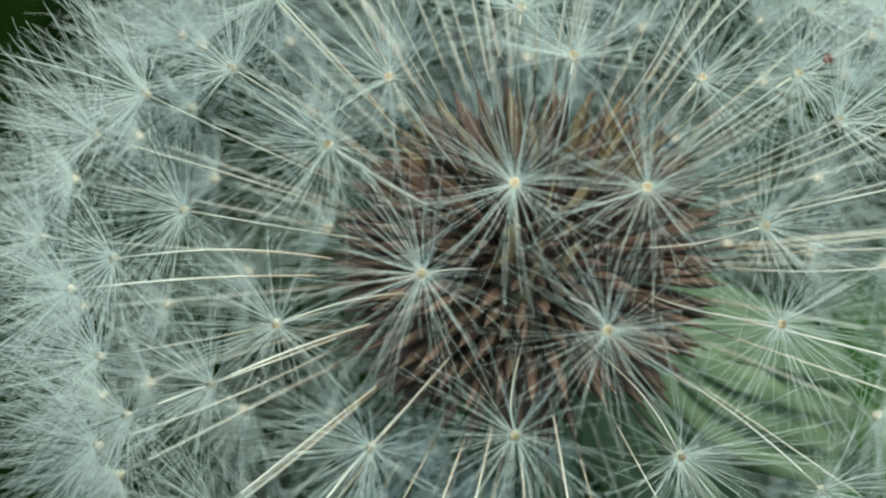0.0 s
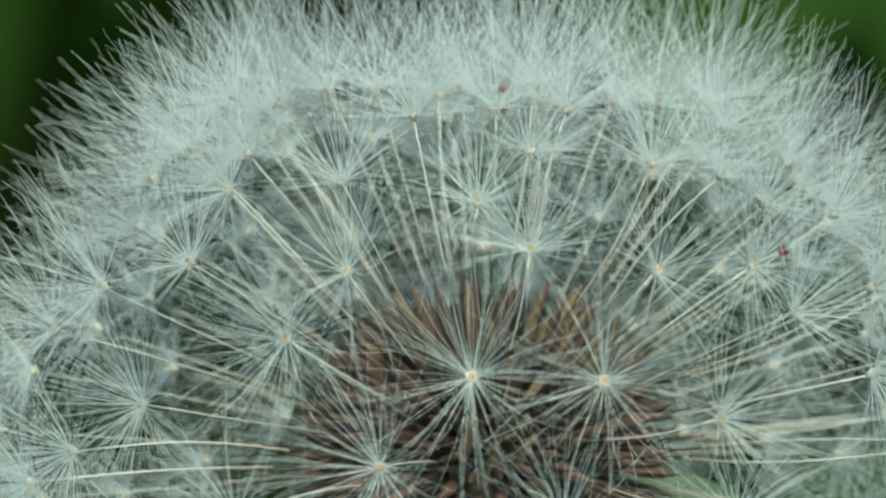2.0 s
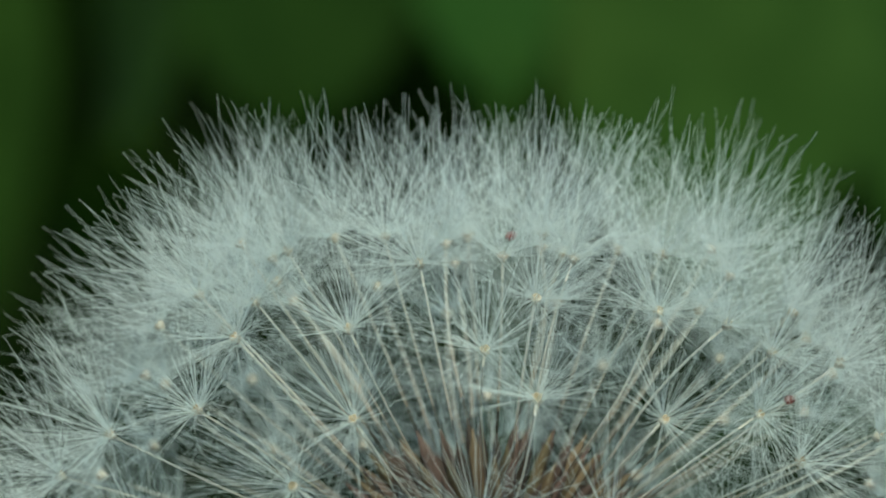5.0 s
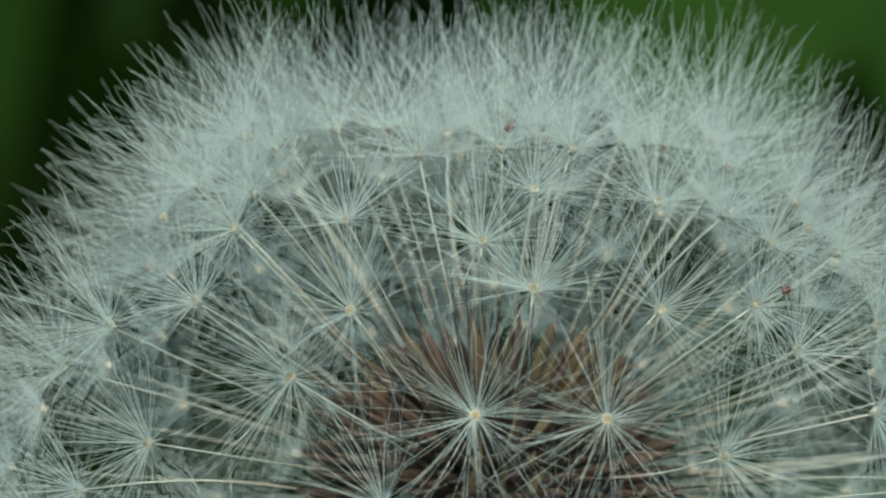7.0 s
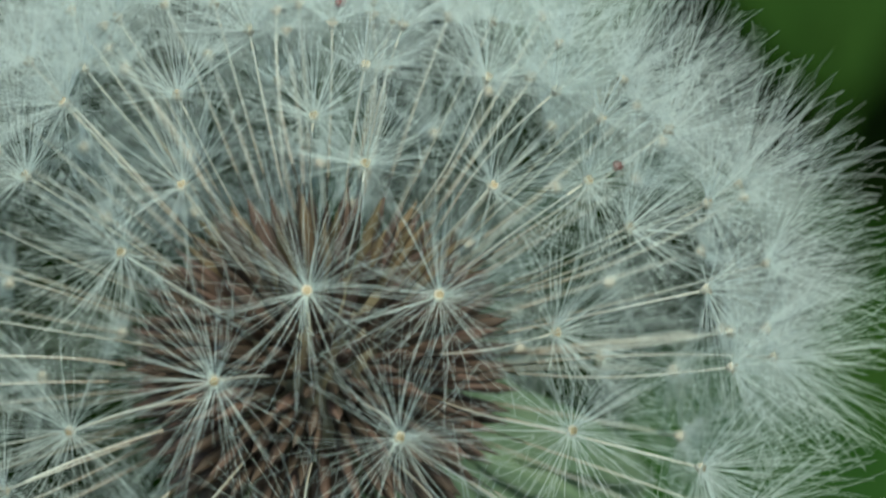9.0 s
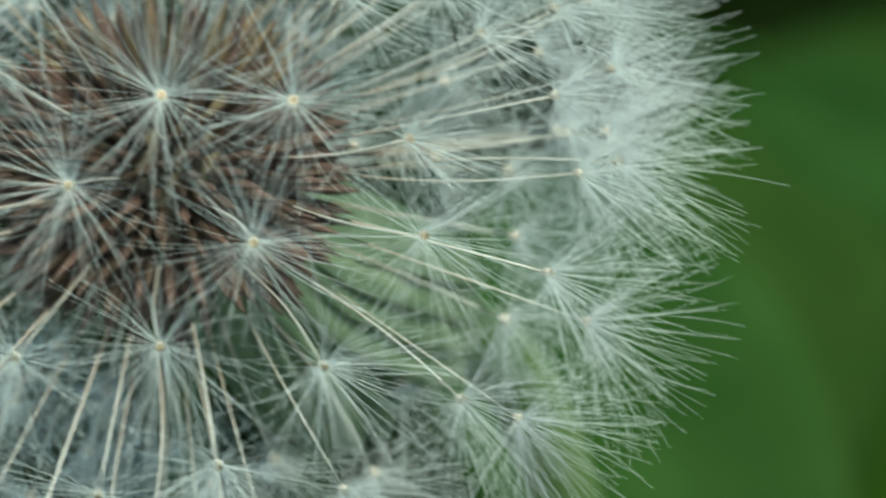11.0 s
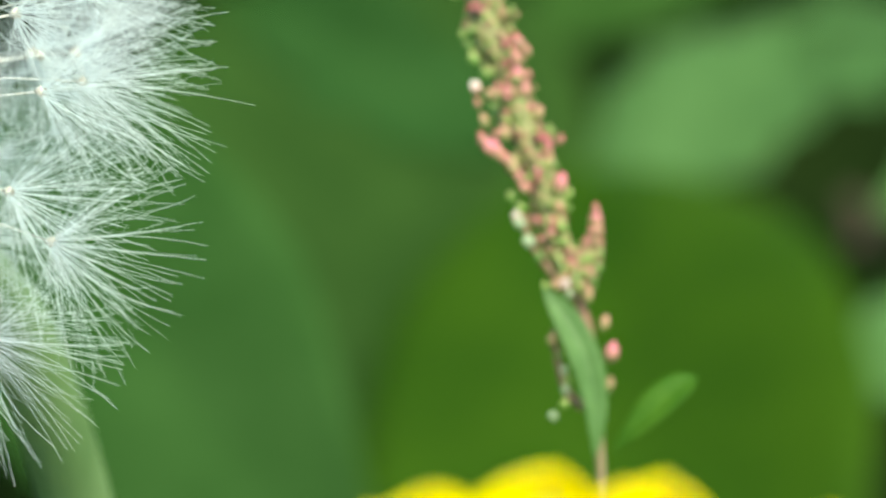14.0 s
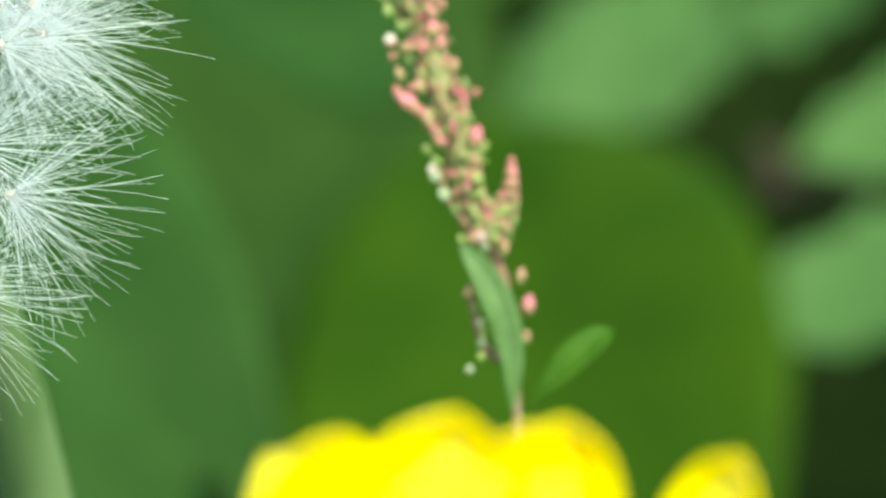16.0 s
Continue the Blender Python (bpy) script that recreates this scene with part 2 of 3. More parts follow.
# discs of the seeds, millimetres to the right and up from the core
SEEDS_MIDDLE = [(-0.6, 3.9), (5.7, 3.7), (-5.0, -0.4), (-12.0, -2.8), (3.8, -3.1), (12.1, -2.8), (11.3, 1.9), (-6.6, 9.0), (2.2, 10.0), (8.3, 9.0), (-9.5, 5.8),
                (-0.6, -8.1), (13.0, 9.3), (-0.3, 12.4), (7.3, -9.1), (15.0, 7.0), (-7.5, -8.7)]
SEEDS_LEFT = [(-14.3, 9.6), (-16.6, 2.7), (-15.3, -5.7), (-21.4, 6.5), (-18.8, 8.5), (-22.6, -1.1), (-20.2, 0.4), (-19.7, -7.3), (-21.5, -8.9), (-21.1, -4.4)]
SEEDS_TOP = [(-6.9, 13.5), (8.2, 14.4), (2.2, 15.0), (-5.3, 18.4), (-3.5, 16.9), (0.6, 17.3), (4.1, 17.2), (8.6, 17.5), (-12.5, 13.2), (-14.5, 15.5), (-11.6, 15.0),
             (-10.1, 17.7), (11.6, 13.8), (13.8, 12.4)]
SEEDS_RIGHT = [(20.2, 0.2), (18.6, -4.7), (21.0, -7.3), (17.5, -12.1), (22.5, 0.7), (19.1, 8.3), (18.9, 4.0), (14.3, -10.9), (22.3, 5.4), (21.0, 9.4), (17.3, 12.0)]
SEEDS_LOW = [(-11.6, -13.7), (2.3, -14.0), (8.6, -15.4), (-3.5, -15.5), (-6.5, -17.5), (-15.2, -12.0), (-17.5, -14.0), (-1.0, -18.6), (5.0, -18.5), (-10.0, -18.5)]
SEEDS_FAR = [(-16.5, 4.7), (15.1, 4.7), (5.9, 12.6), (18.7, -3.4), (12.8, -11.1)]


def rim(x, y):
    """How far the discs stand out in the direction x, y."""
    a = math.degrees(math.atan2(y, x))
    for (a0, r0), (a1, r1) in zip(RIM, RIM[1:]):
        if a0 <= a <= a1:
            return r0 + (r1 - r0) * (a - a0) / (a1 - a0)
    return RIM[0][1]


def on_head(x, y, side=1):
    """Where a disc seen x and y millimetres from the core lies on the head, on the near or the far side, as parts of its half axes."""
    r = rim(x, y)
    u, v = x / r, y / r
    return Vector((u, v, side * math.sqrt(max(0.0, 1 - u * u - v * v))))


def pappus_mesh(seed, hairs=106):
    """A shuttlecock of fine curved hairs."""
    rng = random.Random(seed)
    verts, faces = [], []
    lean = rng.uniform(0, 6.28)
    for h in range(hairs):
        phi = 2.39996 * h + rng.gauss(0, 0.25)
        th = radians(min(100, max(8, rng.gauss(54, 19))))
        th += 0.10 * math.cos(phi - lean)
        length = rng.gauss(7.1, 0.5) * MM * (0.86 if rng.random() < 0.12 else 1)
        bend = rng.gauss(-0.03, 0.15)
        twist = rng.gauss(0, 0.11)
        p = Vector((0.18 * MM * math.cos(phi), 0.18 * MM * math.sin(phi), 0.05 * MM))
        n = 7
        pts = []
        for i in range(n):
            pts.append(p.copy())
            a, f = th + bend * (i - 1) * 0.5, phi + twist * i * 0.5
            p += Vector((math.sin(a) * math.cos(f), math.sin(a) * math.sin(f), math.cos(a))) * (length / (n - 1))
        r0 = rng.uniform(0.0095, 0.0165) * MM
        v, fc = tube(pts, [r0 * (1 - 0.45 * i / (n - 1)) for i in range(n)], 3, False)
        o = len(verts)
        verts += v
        faces += [tuple(i + o for i in q) for q in fc]
    return mesh_of("pappus", verts, faces, M_HAIR)


def beak_mesh(seed):
    """The thin stalk, one unit long, with a bend."""
    rng = random.Random(seed)
    a, b = rng.uniform(0, 6.28), max(-1.2, min(1.2, rng.gauss(0, 0.7))) * MM
    pts = [(b * math.sin(math.pi * i / 8) * math.cos(a), b * math.sin(math.pi * i / 8) * math.sin(a), i / 8) for i in range(9)]
    v, f = tube(pts, [(0.05, 0.07, 0.078, 0.075, 0.07, 0.065, 0.062, 0.06, 0.06)[i] * MM for i in range(9)], 6)
    return mesh_of("beak", v, f, M_BEAK)


def bead_mesh():
    prof = [(0.10, -0.35), (0.2, -0.2), (0.33, 0.0), (0.31, 0.1), (0.2, 0.18), (0.1, 0.15), (0.06, 0.08)]
    v, f = tube([(0, 0, z * MM) for r, z in prof], [r * MM for r, z in prof], 10)
    return mesh_of("disc", v, f, [M_BEAD, M_PIT], [1 if q[0] >= 40 and len(q) == 4 or i == len(f) - 1 else 0 for i, q in enumerate(f)])


def achene_mesh(seed, mat=None, z0=5.0, z1=9.7):
    """A ribbed seed body with small teeth near its upper end."""
    rng = random.Random(seed)
    verts, faces = [], []
    rings, sides = 9, 12
    for i in range(rings):
        u = i / (rings - 1)
        r = (0.07 + 0.25 * math.sin(math.pi * min(1, u * 0.9 + 0.08)) ** 0.8) * (1 if u < 0.8 else (1 - u) / 0.2 * 0.6 + 0.32)
        for k in range(sides):
            a = 2 * math.pi * k / sides
            rr = r * (1.12 if k % 2 else 0.86) + (0.1 * rng.random() if (k % 2 and 0.55 < u < 0.85) else 0)
            verts.append((rr * math.cos(a) * MM, rr * 0.8 * math.sin(a) * MM, (z0 + (z1 - z0) * u) * MM))
    for i in range(rings - 1):
        for k in range(sides):
            a, b = i * sides + k, i * sides + (k + 1) % sides
            faces.append((a, b, b + sides, a + sides))
    faces.append(tuple(range(sides - 1, -1, -1)))
    faces.append(tuple((rings - 1) * sides + k for k in range(sides)))
    return mesh_of("seed", verts, faces, mat or M_ACHENE)


STEM_DIR = (RIGHT * 20 - UP * 16 - NEAR * 36).normalized()


def build_dandelion():
    rng = random.Random(4)
    clock = thing("dandelion_clock", BASE, "white fluffy dandelion seed head with brown seeds on a green stem", "dandelion")
    at = HEAD - BASE
    line = spline([BASE, Vector((0.037, 0.049, 0.12)), Vector((0.032, 0.040, 0.25)), Vector((0.0226, 0.0277, 0.3094)), Vector((0.009, 0.012, 0.3278)), HEAD + STEM_DIR * 0.003], 36)
    v, f = tube([p - BASE for p in line], [(2.3 - 0.3 * i / 35) * MM for i in range(36)], 14)
    part("stem", mesh_of("stem", v, f, M_STEM), clock, label="pale green hollow stem")
    # receptacle: a dome with pits
    verts, faces = [], []
    nu, nv = 18, 28
    for i in range(nu + 1):
        th = math.pi * i / nu
        for j in range(nv):
            ph = 2 * math.pi * j / nv
            d = Vector((math.sin(th) * math.cos(ph), math.sin(th) * math.sin(ph), math.cos(th)))
            verts.append(d * (5.6 + 0.25 * math.sin(ph * 9 + i) * math.sin(th * 9)) * MM)
    for i in range(nu):
        for j in range(nv):
            a, b = i * nv + j, i * nv + (j + 1) % nv
            faces.append((a, a + nv, b + nv, b))
    rec = part("receptacle", mesh_of("receptacle", verts, faces, M_RECEPT), clock, Matrix.Translation(at), "pale pitted receptacle")
    # reflexed bracts round the top of the stem
    bm = leaf_mesh("bract", M_BRACT, 0.016, 0.0046, 0.2, 0.25, 0.3, seed=3, nu=10, nv=2, thick=0.0002)
    side = STEM_DIR.orthogonal().normalized()
    for k in range(24):
        q = Matrix.Rotation(2 * math.pi * k / 24, 3, STEM_DIR) @ side
        b = STEM_DIR * 0.009 + q * 0.003
        t = b + (STEM_DIR * 0.9 + q * rng.uniform(0.12, 0.38))
        part("bract", bm, clock, Matrix.Translation(at) @ frame_of(b, t, q))

    pappi = [pappus_mesh(100 + i) for i in range(10)]
    beaks = [beak_mesh(200 + i) for i in range(9)]
    achenes = [achene_mesh(300 + i) for i in range(5)]
    withered = [achene_mesh(320 + i, M_TAN) for i in range(3)]
    disc = bead_mesh()
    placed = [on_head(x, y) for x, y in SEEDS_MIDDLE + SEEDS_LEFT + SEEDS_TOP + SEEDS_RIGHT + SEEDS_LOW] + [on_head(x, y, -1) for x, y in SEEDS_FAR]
    # the rest of the globe, away from the lens, on an uneven spiral
    n = 520
    for i in range(n):
        z = 1 - 2 * (i + 0.5) / n
        a = 2.39996 * i
        s = math.sqrt(1 - z * z)
        d = (Vector((s * math.cos(a), s * math.sin(a), z)) + Vector((rng.gauss(0, 0.05), rng.gauss(0, 0.05), rng.gauss(0, 0.05)))).normalized()
        x, y, near = d
        if near > 0.2 or (RIGHT * x + UP * y + NEAR * near).angle(STEM_DIR) < radians(22):
            continue
        if x > 0.2 and y < 0.35 and near > (-0.15 if y > 0 else -0.5):
            continue
        gap = radians((18 if near > -0.15 else 12) if x < -0.3 and y < 0.3 else 9.5 if near < -0.35 else 13 if x < -0.5 and y < 0.7 else (10.0 if near < 0.05 else 12) if y > 0.3 and x < 0.3 else 13)
        if x > 0.1 and near < -0.45:
            gap = radians(9)
        if y > 0.5 and x > -0.6 and near < 0.03:
            gap = radians(10.2)
        if all(d.angle(o) > gap for o in placed):
            placed.append(d * rng.gauss(1, 0.025))
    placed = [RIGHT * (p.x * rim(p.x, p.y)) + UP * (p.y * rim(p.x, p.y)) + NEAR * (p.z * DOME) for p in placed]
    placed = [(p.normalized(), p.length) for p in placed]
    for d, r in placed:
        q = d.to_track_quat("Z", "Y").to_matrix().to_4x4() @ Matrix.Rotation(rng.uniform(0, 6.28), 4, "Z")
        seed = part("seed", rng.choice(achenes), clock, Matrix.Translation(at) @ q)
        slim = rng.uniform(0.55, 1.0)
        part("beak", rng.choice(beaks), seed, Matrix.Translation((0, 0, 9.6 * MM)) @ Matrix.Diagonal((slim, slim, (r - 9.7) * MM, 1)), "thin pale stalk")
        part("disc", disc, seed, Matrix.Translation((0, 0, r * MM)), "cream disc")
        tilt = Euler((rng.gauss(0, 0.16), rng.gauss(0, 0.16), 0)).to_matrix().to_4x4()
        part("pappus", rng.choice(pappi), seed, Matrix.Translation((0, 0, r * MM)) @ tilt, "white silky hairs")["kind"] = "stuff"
    v, f = tube([(0, 0, -0.35 * MM), (0.02 * MM, 0, -0.1 * MM), (0.05 * MM, 0, 0.15 * MM), (0, 0.05 * MM, 0.4 * MM)], [0.1 * MM, 0.26 * MM, 0.22 * MM, 0.05 * MM], 8)
    speck = mesh_of("withered_floret", v, f, M_MITE)
    for x, y, out in ((13.8, 9.5, 1.05), (1.0, 17.6, 1.04)):
        d = on_head(x, y)
        d = RIGHT * (d.x * rim(x, y)) + UP * (d.y * rim(x, y)) + NEAR * (d.z * DOME)
        q = d.orthogonal().to_track_quat("Z", "Y").to_matrix().to_4x4()
        part("withered_floret", speck, clock, Matrix.Translation(at + d * out * MM) @ q, "tiny dark red withered floret")
    # seeds whose stalk has broken off, packed on the receptacle
    full = [d for d, r in placed]
    for i in range(760):
        z = 1 - 2 * (i + 0.5) / 760
        a = 2.39996 * i
        s = math.sqrt(1 - z * z)
        d = (RIGHT * (s * math.cos(a)) + UP * (s * math.sin(a)) + NEAR * z)
        d = (d + Vector((rng.gauss(0, 0.04), rng.gauss(0, 0.04), rng.gauss(0, 0.04)))).normalized()
        if d.dot(NEAR) < -0.25 or d.angle(STEM_DIR) < radians(60):
            continue
        if d.dot(UP) > 0.9 or d.dot(UP) < -0.74 or (d.dot(UP) > 0.62 and i % 2):
            continue
        if any(d.angle(o) < radians(4) for o in full):
            continue
        q = d.to_track_quat("Z", "Y").to_matrix().to_4x4() @ Matrix.Rotation(rng.uniform(0, 6.28), 4, "Z")
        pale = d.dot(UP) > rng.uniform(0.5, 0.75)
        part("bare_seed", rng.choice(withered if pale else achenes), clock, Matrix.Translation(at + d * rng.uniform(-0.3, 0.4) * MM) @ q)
    return clock


# ---------------------------------------------------------------- sorrel
SORREL_BASE = Vector((0.066, 0.040, 0.0))
SORREL_AT = Vector((0.0447, 0.0263, 0.3280))         # the white bud, from which the rest is laid out
SPIKE = 1.02
S_R, S_U = Vector((0.994, -0.098, 0.056)), Vector((-0.007, 0.443, 0.897))
S_N = S_R.cross(S_U)


def spot(x, y, z=0.0):
    """Millimetres across, up and towards the lens from the white bud, in the plant's own space."""
    return SORREL_AT + (S_R * x + S_U * y + S_N * z) * SPIKE * MM - SORREL_BASE


def bud_mesh(name, mat, seed, point=0.5):
    rng = random.Random(seed)
    verts, faces = [], []
    rings, sides = 7, 9
    for i in range(rings):
        u = i / (rings - 1)
        r = math.sin(math.pi * (0.06 + 0.9 * u)) ** 0.7 * (1 - point * 0.4 * u)
        for k in range(sides):
            a = 2 * math.pi * k / sides
            ridge = 1 + 0.14 * math.cos(3 * a) + rng.uniform(-0.04, 0.04)
            verts.append((0.5 * r * ridge * math.cos(a), 0.5 * r * ridge * math.sin(a), u * 1.2))
    for i in range(rings - 1):
        for k in range(sides):
            a, b = i * sides + k, i * sides + (k + 1) % sides
            faces.append((a, b, b + sides, a + sides))
    faces.append(tuple(range(sides - 1, -1, -1)))
    faces.append(tuple((rings - 1) * sides + k for k in range(sides)))
    return mesh_of(name, verts, faces, mat)


def build_sorrel():
    rng = random.Random(9)
    plant = thing("sorrel", SORREL_BASE, "slender sorrel spike with pink, orange and green buds", "wildflower")
    axis = [spot(-2.6, 10.5), spot(-0.2, 6.0), spot(0.6, 3.0), spot(2.1, -1.3), spot(3.5, -5.7), spot(4.4, -9.5), spot(5.9, -13), spot(6.4, -17.5),
            spot(6.6, -21), spot(6.8, -25), spot(7.0, -31), Vector((-0.012, -0.016, 0.22)), Vector((-0.003, -0.004, 0.1)), Vector((0, 0, 0))]
    line = spline(axis, 60)
    v, f = tube(line, [(0.11 + 0.15 * min(1, i / 28)) * MM for i in range(60)], 8)
    part("stem", mesh_of("stem", v, f, M_SSTEM), plant, label="reddish green stem")
    side1 = spline([spot(5.0, -11.2), spot(6.1, -9.6), spot(6.4, -7.0)], 10)
    side2 = spline([spot(4.2, -10.5), spot(2.9, -8.6), spot(2.3, -6.6)], 10)
    side3 = spline([spot(5.6, -17.5), spot(4.6, -16.2), spot(4.0, -13.3)], 10)
    for s in (side1, side2, side3):
        v, f = tube(s, [(0.28 - 0.015 * i) * MM for i in range(10)], 6)
        part("side_stem", mesh_of("side_stem", v, f, M_SSTEM), plant)
    buds = {c: [bud_mesh("bud", m, 50 + i, p) for i in range(3)] for c, m, p in (("p", M_PINK, 1), ("o", M_ORANGE, 0.5), ("g", M_GREENBUD, 0.3), ("w", M_PALEBUD, 0.2), ("b", M_BLUSH, 0.1))}

    def bud(c, at, up, size):
        q = Vector(up).to_track_quat("Z", "Y").to_matrix().to_4x4()
        w = size * SPIKE * MM
        part("bud", rng.choice(buds[c]), plant, Matrix.Translation(at) @ q @ Matrix.Diagonal((w, w * rng.uniform(0.8, 1.15), w * (rng.uniform(0.9, 1.3) if c in "pog" else 0.9), 1)))

    v, f = tube([line[i] + (S_R * math.sin(1.9 * i) + S_N * math.cos(1.3 * i)) * 0.12 * MM for i in range(1, 25)], [(0.24 + 0.52 * math.sin(math.pi * (0.1 + i / 27)) + 0.08 * math.sin(2.7 * i)) * SPIKE * MM for i in range(24)], 9)
    part("spike_core", mesh_of("spike_core", v, f, M_SPIKE), plant, label="knobbly olive green core of the spike")
    # main spike: tight knots of buds up the axis, the pink ones outermost
    for i in range(820):
        u = i / 819
        k = u * 25.5
        a = line[int(k)].lerp(line[int(k) + 1], k - int(k))
        phi = 2.39996 * i + rng.gauss(0, 0.3)
        out = S_R * math.cos(phi) + S_N * math.sin(phi)
        far = rng.uniform(0.25, 1.15)
        rad = (0.2 + 1.0 * math.sin(math.pi * min(1, 0.16 + u * 0.76)) ** 0.9) * far * (0.85 + 0.25 * math.sin(u * 44 + phi))
        c = rng.choices("pog", (0.28 if far > 0.65 else 0.05, 0.3, 0.5))[0]
        bud(c, a + out * rad * SPIKE * MM, out * rng.uniform(0.4, 1.0) + S_U * rng.uniform(0.5, 1.0), rng.uniform(0.25, 0.5) * (1.15 if c == "p" else 1))
    for x, y, z, c, s in ((0, 0, 0.4, "b", 0.68), (0.1, -0.9, 0.1, "p", 0.55), (-0.05, 1.5, 0.2, "g", 0.7), (0.75, -0.45, 0.5, "o", 0.5), (1.1, -0.6, 0.6, "o", 0.5),
                          (0.6, 0.7, 0.3, "g", 0.6), (1.8, -0.3, 0.8, "p", 0.75), (0.5, -1.9, 0.5, "o", 0.6), (1.6, -2.6, 0.9, "o", 0.65), (1.1, -2.7, 0.7, "p", 0.45),
                          (0.45, -3.0, 0.8, "p", 0.72), (0.8, -3.3, 0.9, "p", 0.8), (1.2, -3.55, 1.0, "p", 0.8), (1.65, -3.9, 1, "p", 0.75), (2.05, -4.35, 1, "o", 0.75),
                          (2.35, -4.9, 1, "p", 0.7), (2.6, -5.4, 1, "p", 0.7), (4.3, -5.3, 0.9, "p", 1.0), (2.2, 1.5, 0.8, "p", 0.85), (2.35, 0.7, 0.8, "p", 0.8),
                          (2.75, -0.2, 0.6, "p", 0.75), (3.15, -1.5, 0.4, "o", 0.7), (3.4, -2.9, 0.4, "p", 0.55), (3.7, -3.4, 0.4, "p", 0.6), (3.75, -4.1, 0.3, "o", 0.6),
                          (2.4, 2.3, 0.7, "p", 0.8), (2.75, 1.9, 0.4, "p", 0.6), (1.5, 2.5, 0.6, "o", 0.7), (0.7, 2.7, 0.6, "o", 0.65),
                          (7.05, -14.3, 0.8, "p", 1.0), (6.7, -12.9, 0.6, "o", 0.6), (6.95, -16.2, 0.5, "o", 0.62), (3.85, -13.8, 0.9, "o", 0.5), (4.3, -14.6, 0.9, "g", 0.35),
                          (4.55, -15.3, 0.9, "w", 0.46), (4.6, -16.4, 0.9, "w", 0.46), (3.95, -17.8, 0.9, "w", 0.5), (4.55, -17.2, 0.9, "g", 0.45), (4.7, -15.9, 0.9, "g", 0.4),
                          (1.9, -6.0, 0.3, "g", 0.5), (2.15, -7.0, 0.4, "b", 0.5), (2.35, -7.3, 0.4, "w", 0.72), (2.85, -8.3, 0.4, "w", 0.75), (2.4, -6.6, 0.2, "g", 0.55), (3.2, -9.3, 0.3, "g", 0.5),
                          (4.6, -10.7, 0.9, "b", 0.62), (4.85, -11.2, 0.9, "w", 0.5), (5.8, -11.4, 0.7, "o", 0.65), (4.2, -6.6, 0.8, "o", 0.6), (4.4, -7.6, 0.7, "g", 0.65), (4.0, -7.3, 0.6, "o", 0.55), (4.5, -8.4, 0.5, "g", 0.6)):
        bud(c, spot(x, y, z) - S_U * 0.72 * s * SPIKE * MM, S_U + S_R * (0.25 if x > 3 else -0.35), s * 0.98)
    # the side spikelet: a cone of buds under one pink tip
    for i in range(110):
        u = i / 109
        p = side1[min(9, int(u * 9.4))]
        phi = 2.39996 * i
        out = S_R * math.cos(phi) + S_N * math.sin(phi)
        c = "p" if u > 0.88 else rng.choice("oogg" if u < 0.6 else "poo")
        bud(c, p + out * (1.15 - 1.1 * u) * SPIKE * rng.uniform(0.6, 1.15) * MM, out * 0.45 * (1 - u) + S_U, 0.42 - 0.1 * u + 0.1 * rng.random())
    bud("p", side1[-1] - S_U * 0.9 * MM, S_U, 0.8)
    m = leaf_mesh("leaf", M_SLEAF, 0.0099, 0.0018, 0.35, 0.2, 0.55, seed=5, nu=16, nv=3, thick=0.00012, curve=0.10)
    part("leaf", m, plant, frame_of(spot(6.3, -20.2, 1.5), spot(3.5, -10.5, 1.5), S_N + S_R * 0.2), "narrow light green leaf")
    m = leaf_mesh("leaf", M_SLEAF_DARK, 0.0062, 0.0019, 0.5, 0.3, 0.6, blunt=1.4, seed=6, nu=16, nv=3, thick=0.00012)
    part("leaf", m, plant, frame_of(spot(7.2, -19.8, 0.2), spot(11.5, -15.6, 0.3), S_N - S_R * 0.9 - S_U * 0.1), "narrow dark green leaf")
    return plant


# ---------------------------------------------------------------- buttercup
CUP_BASE = Vector((0.043, -0.088, 0.0))
CUP_RIM = Vector((0.0338, -0.1092, 0.3700))


def petal_mesh(seed):
    """A rounded petal that rises from the middle of the flower like the side of a bowl."""
    rng = random.Random(seed)
    nu, nv = 22, 12
    top = []
    for i in range(nu + 1):
        u = 1 - (1 - i / nu) ** 2
        w = 6.3 * (0.12 + 0.88 * u ** 0.75) * math.sqrt(max(0.0, 1 - u ** 5))
        for j in range(-nv, nv + 1):
            v = j / nv
            y = 9.8 * math.sin(u * 1.3) - 1.0 * v * v * u
            z = 8.3 * (1 - math.cos(u * 1.42)) + 0.6 * v * v * u + 0.18 * math.sin(4 * v + 3 * u + 2 * seed) * u
            if seed == 1:        # one petal has a notched rim
                z -= 0.9 * math.exp(-((v * w - 1.3) / 0.75) ** 2) * u ** 4
            top.append(Vector((v * w, y, z)) * 1.31 * MM)
    m = 2 * nv + 1
    o = len(top)
    verts = top + [p - Vector((0, 0.12, 0.12)) * MM for p in top]
    faces = []
    for i in range(nu):
        for j in range(m - 1):
            a = i * m + j
            faces.append((a, a + 1, a + m + 1, a + m))
            faces.append((o + a, o + a + m, o + a + m + 1, o + a + 1))
        for a, b in ((i * m, (i + 1) * m), ((i + 1) * m + m - 1, i * m + m - 1)):
            faces.append((a, b, o + b, o + a))
    for j in range(m - 1):
        a = nu * m + j
        faces.append((a, a + 1, o + a + 1, o + a))
    return mesh_of("petal", verts, faces, M_PETAL)


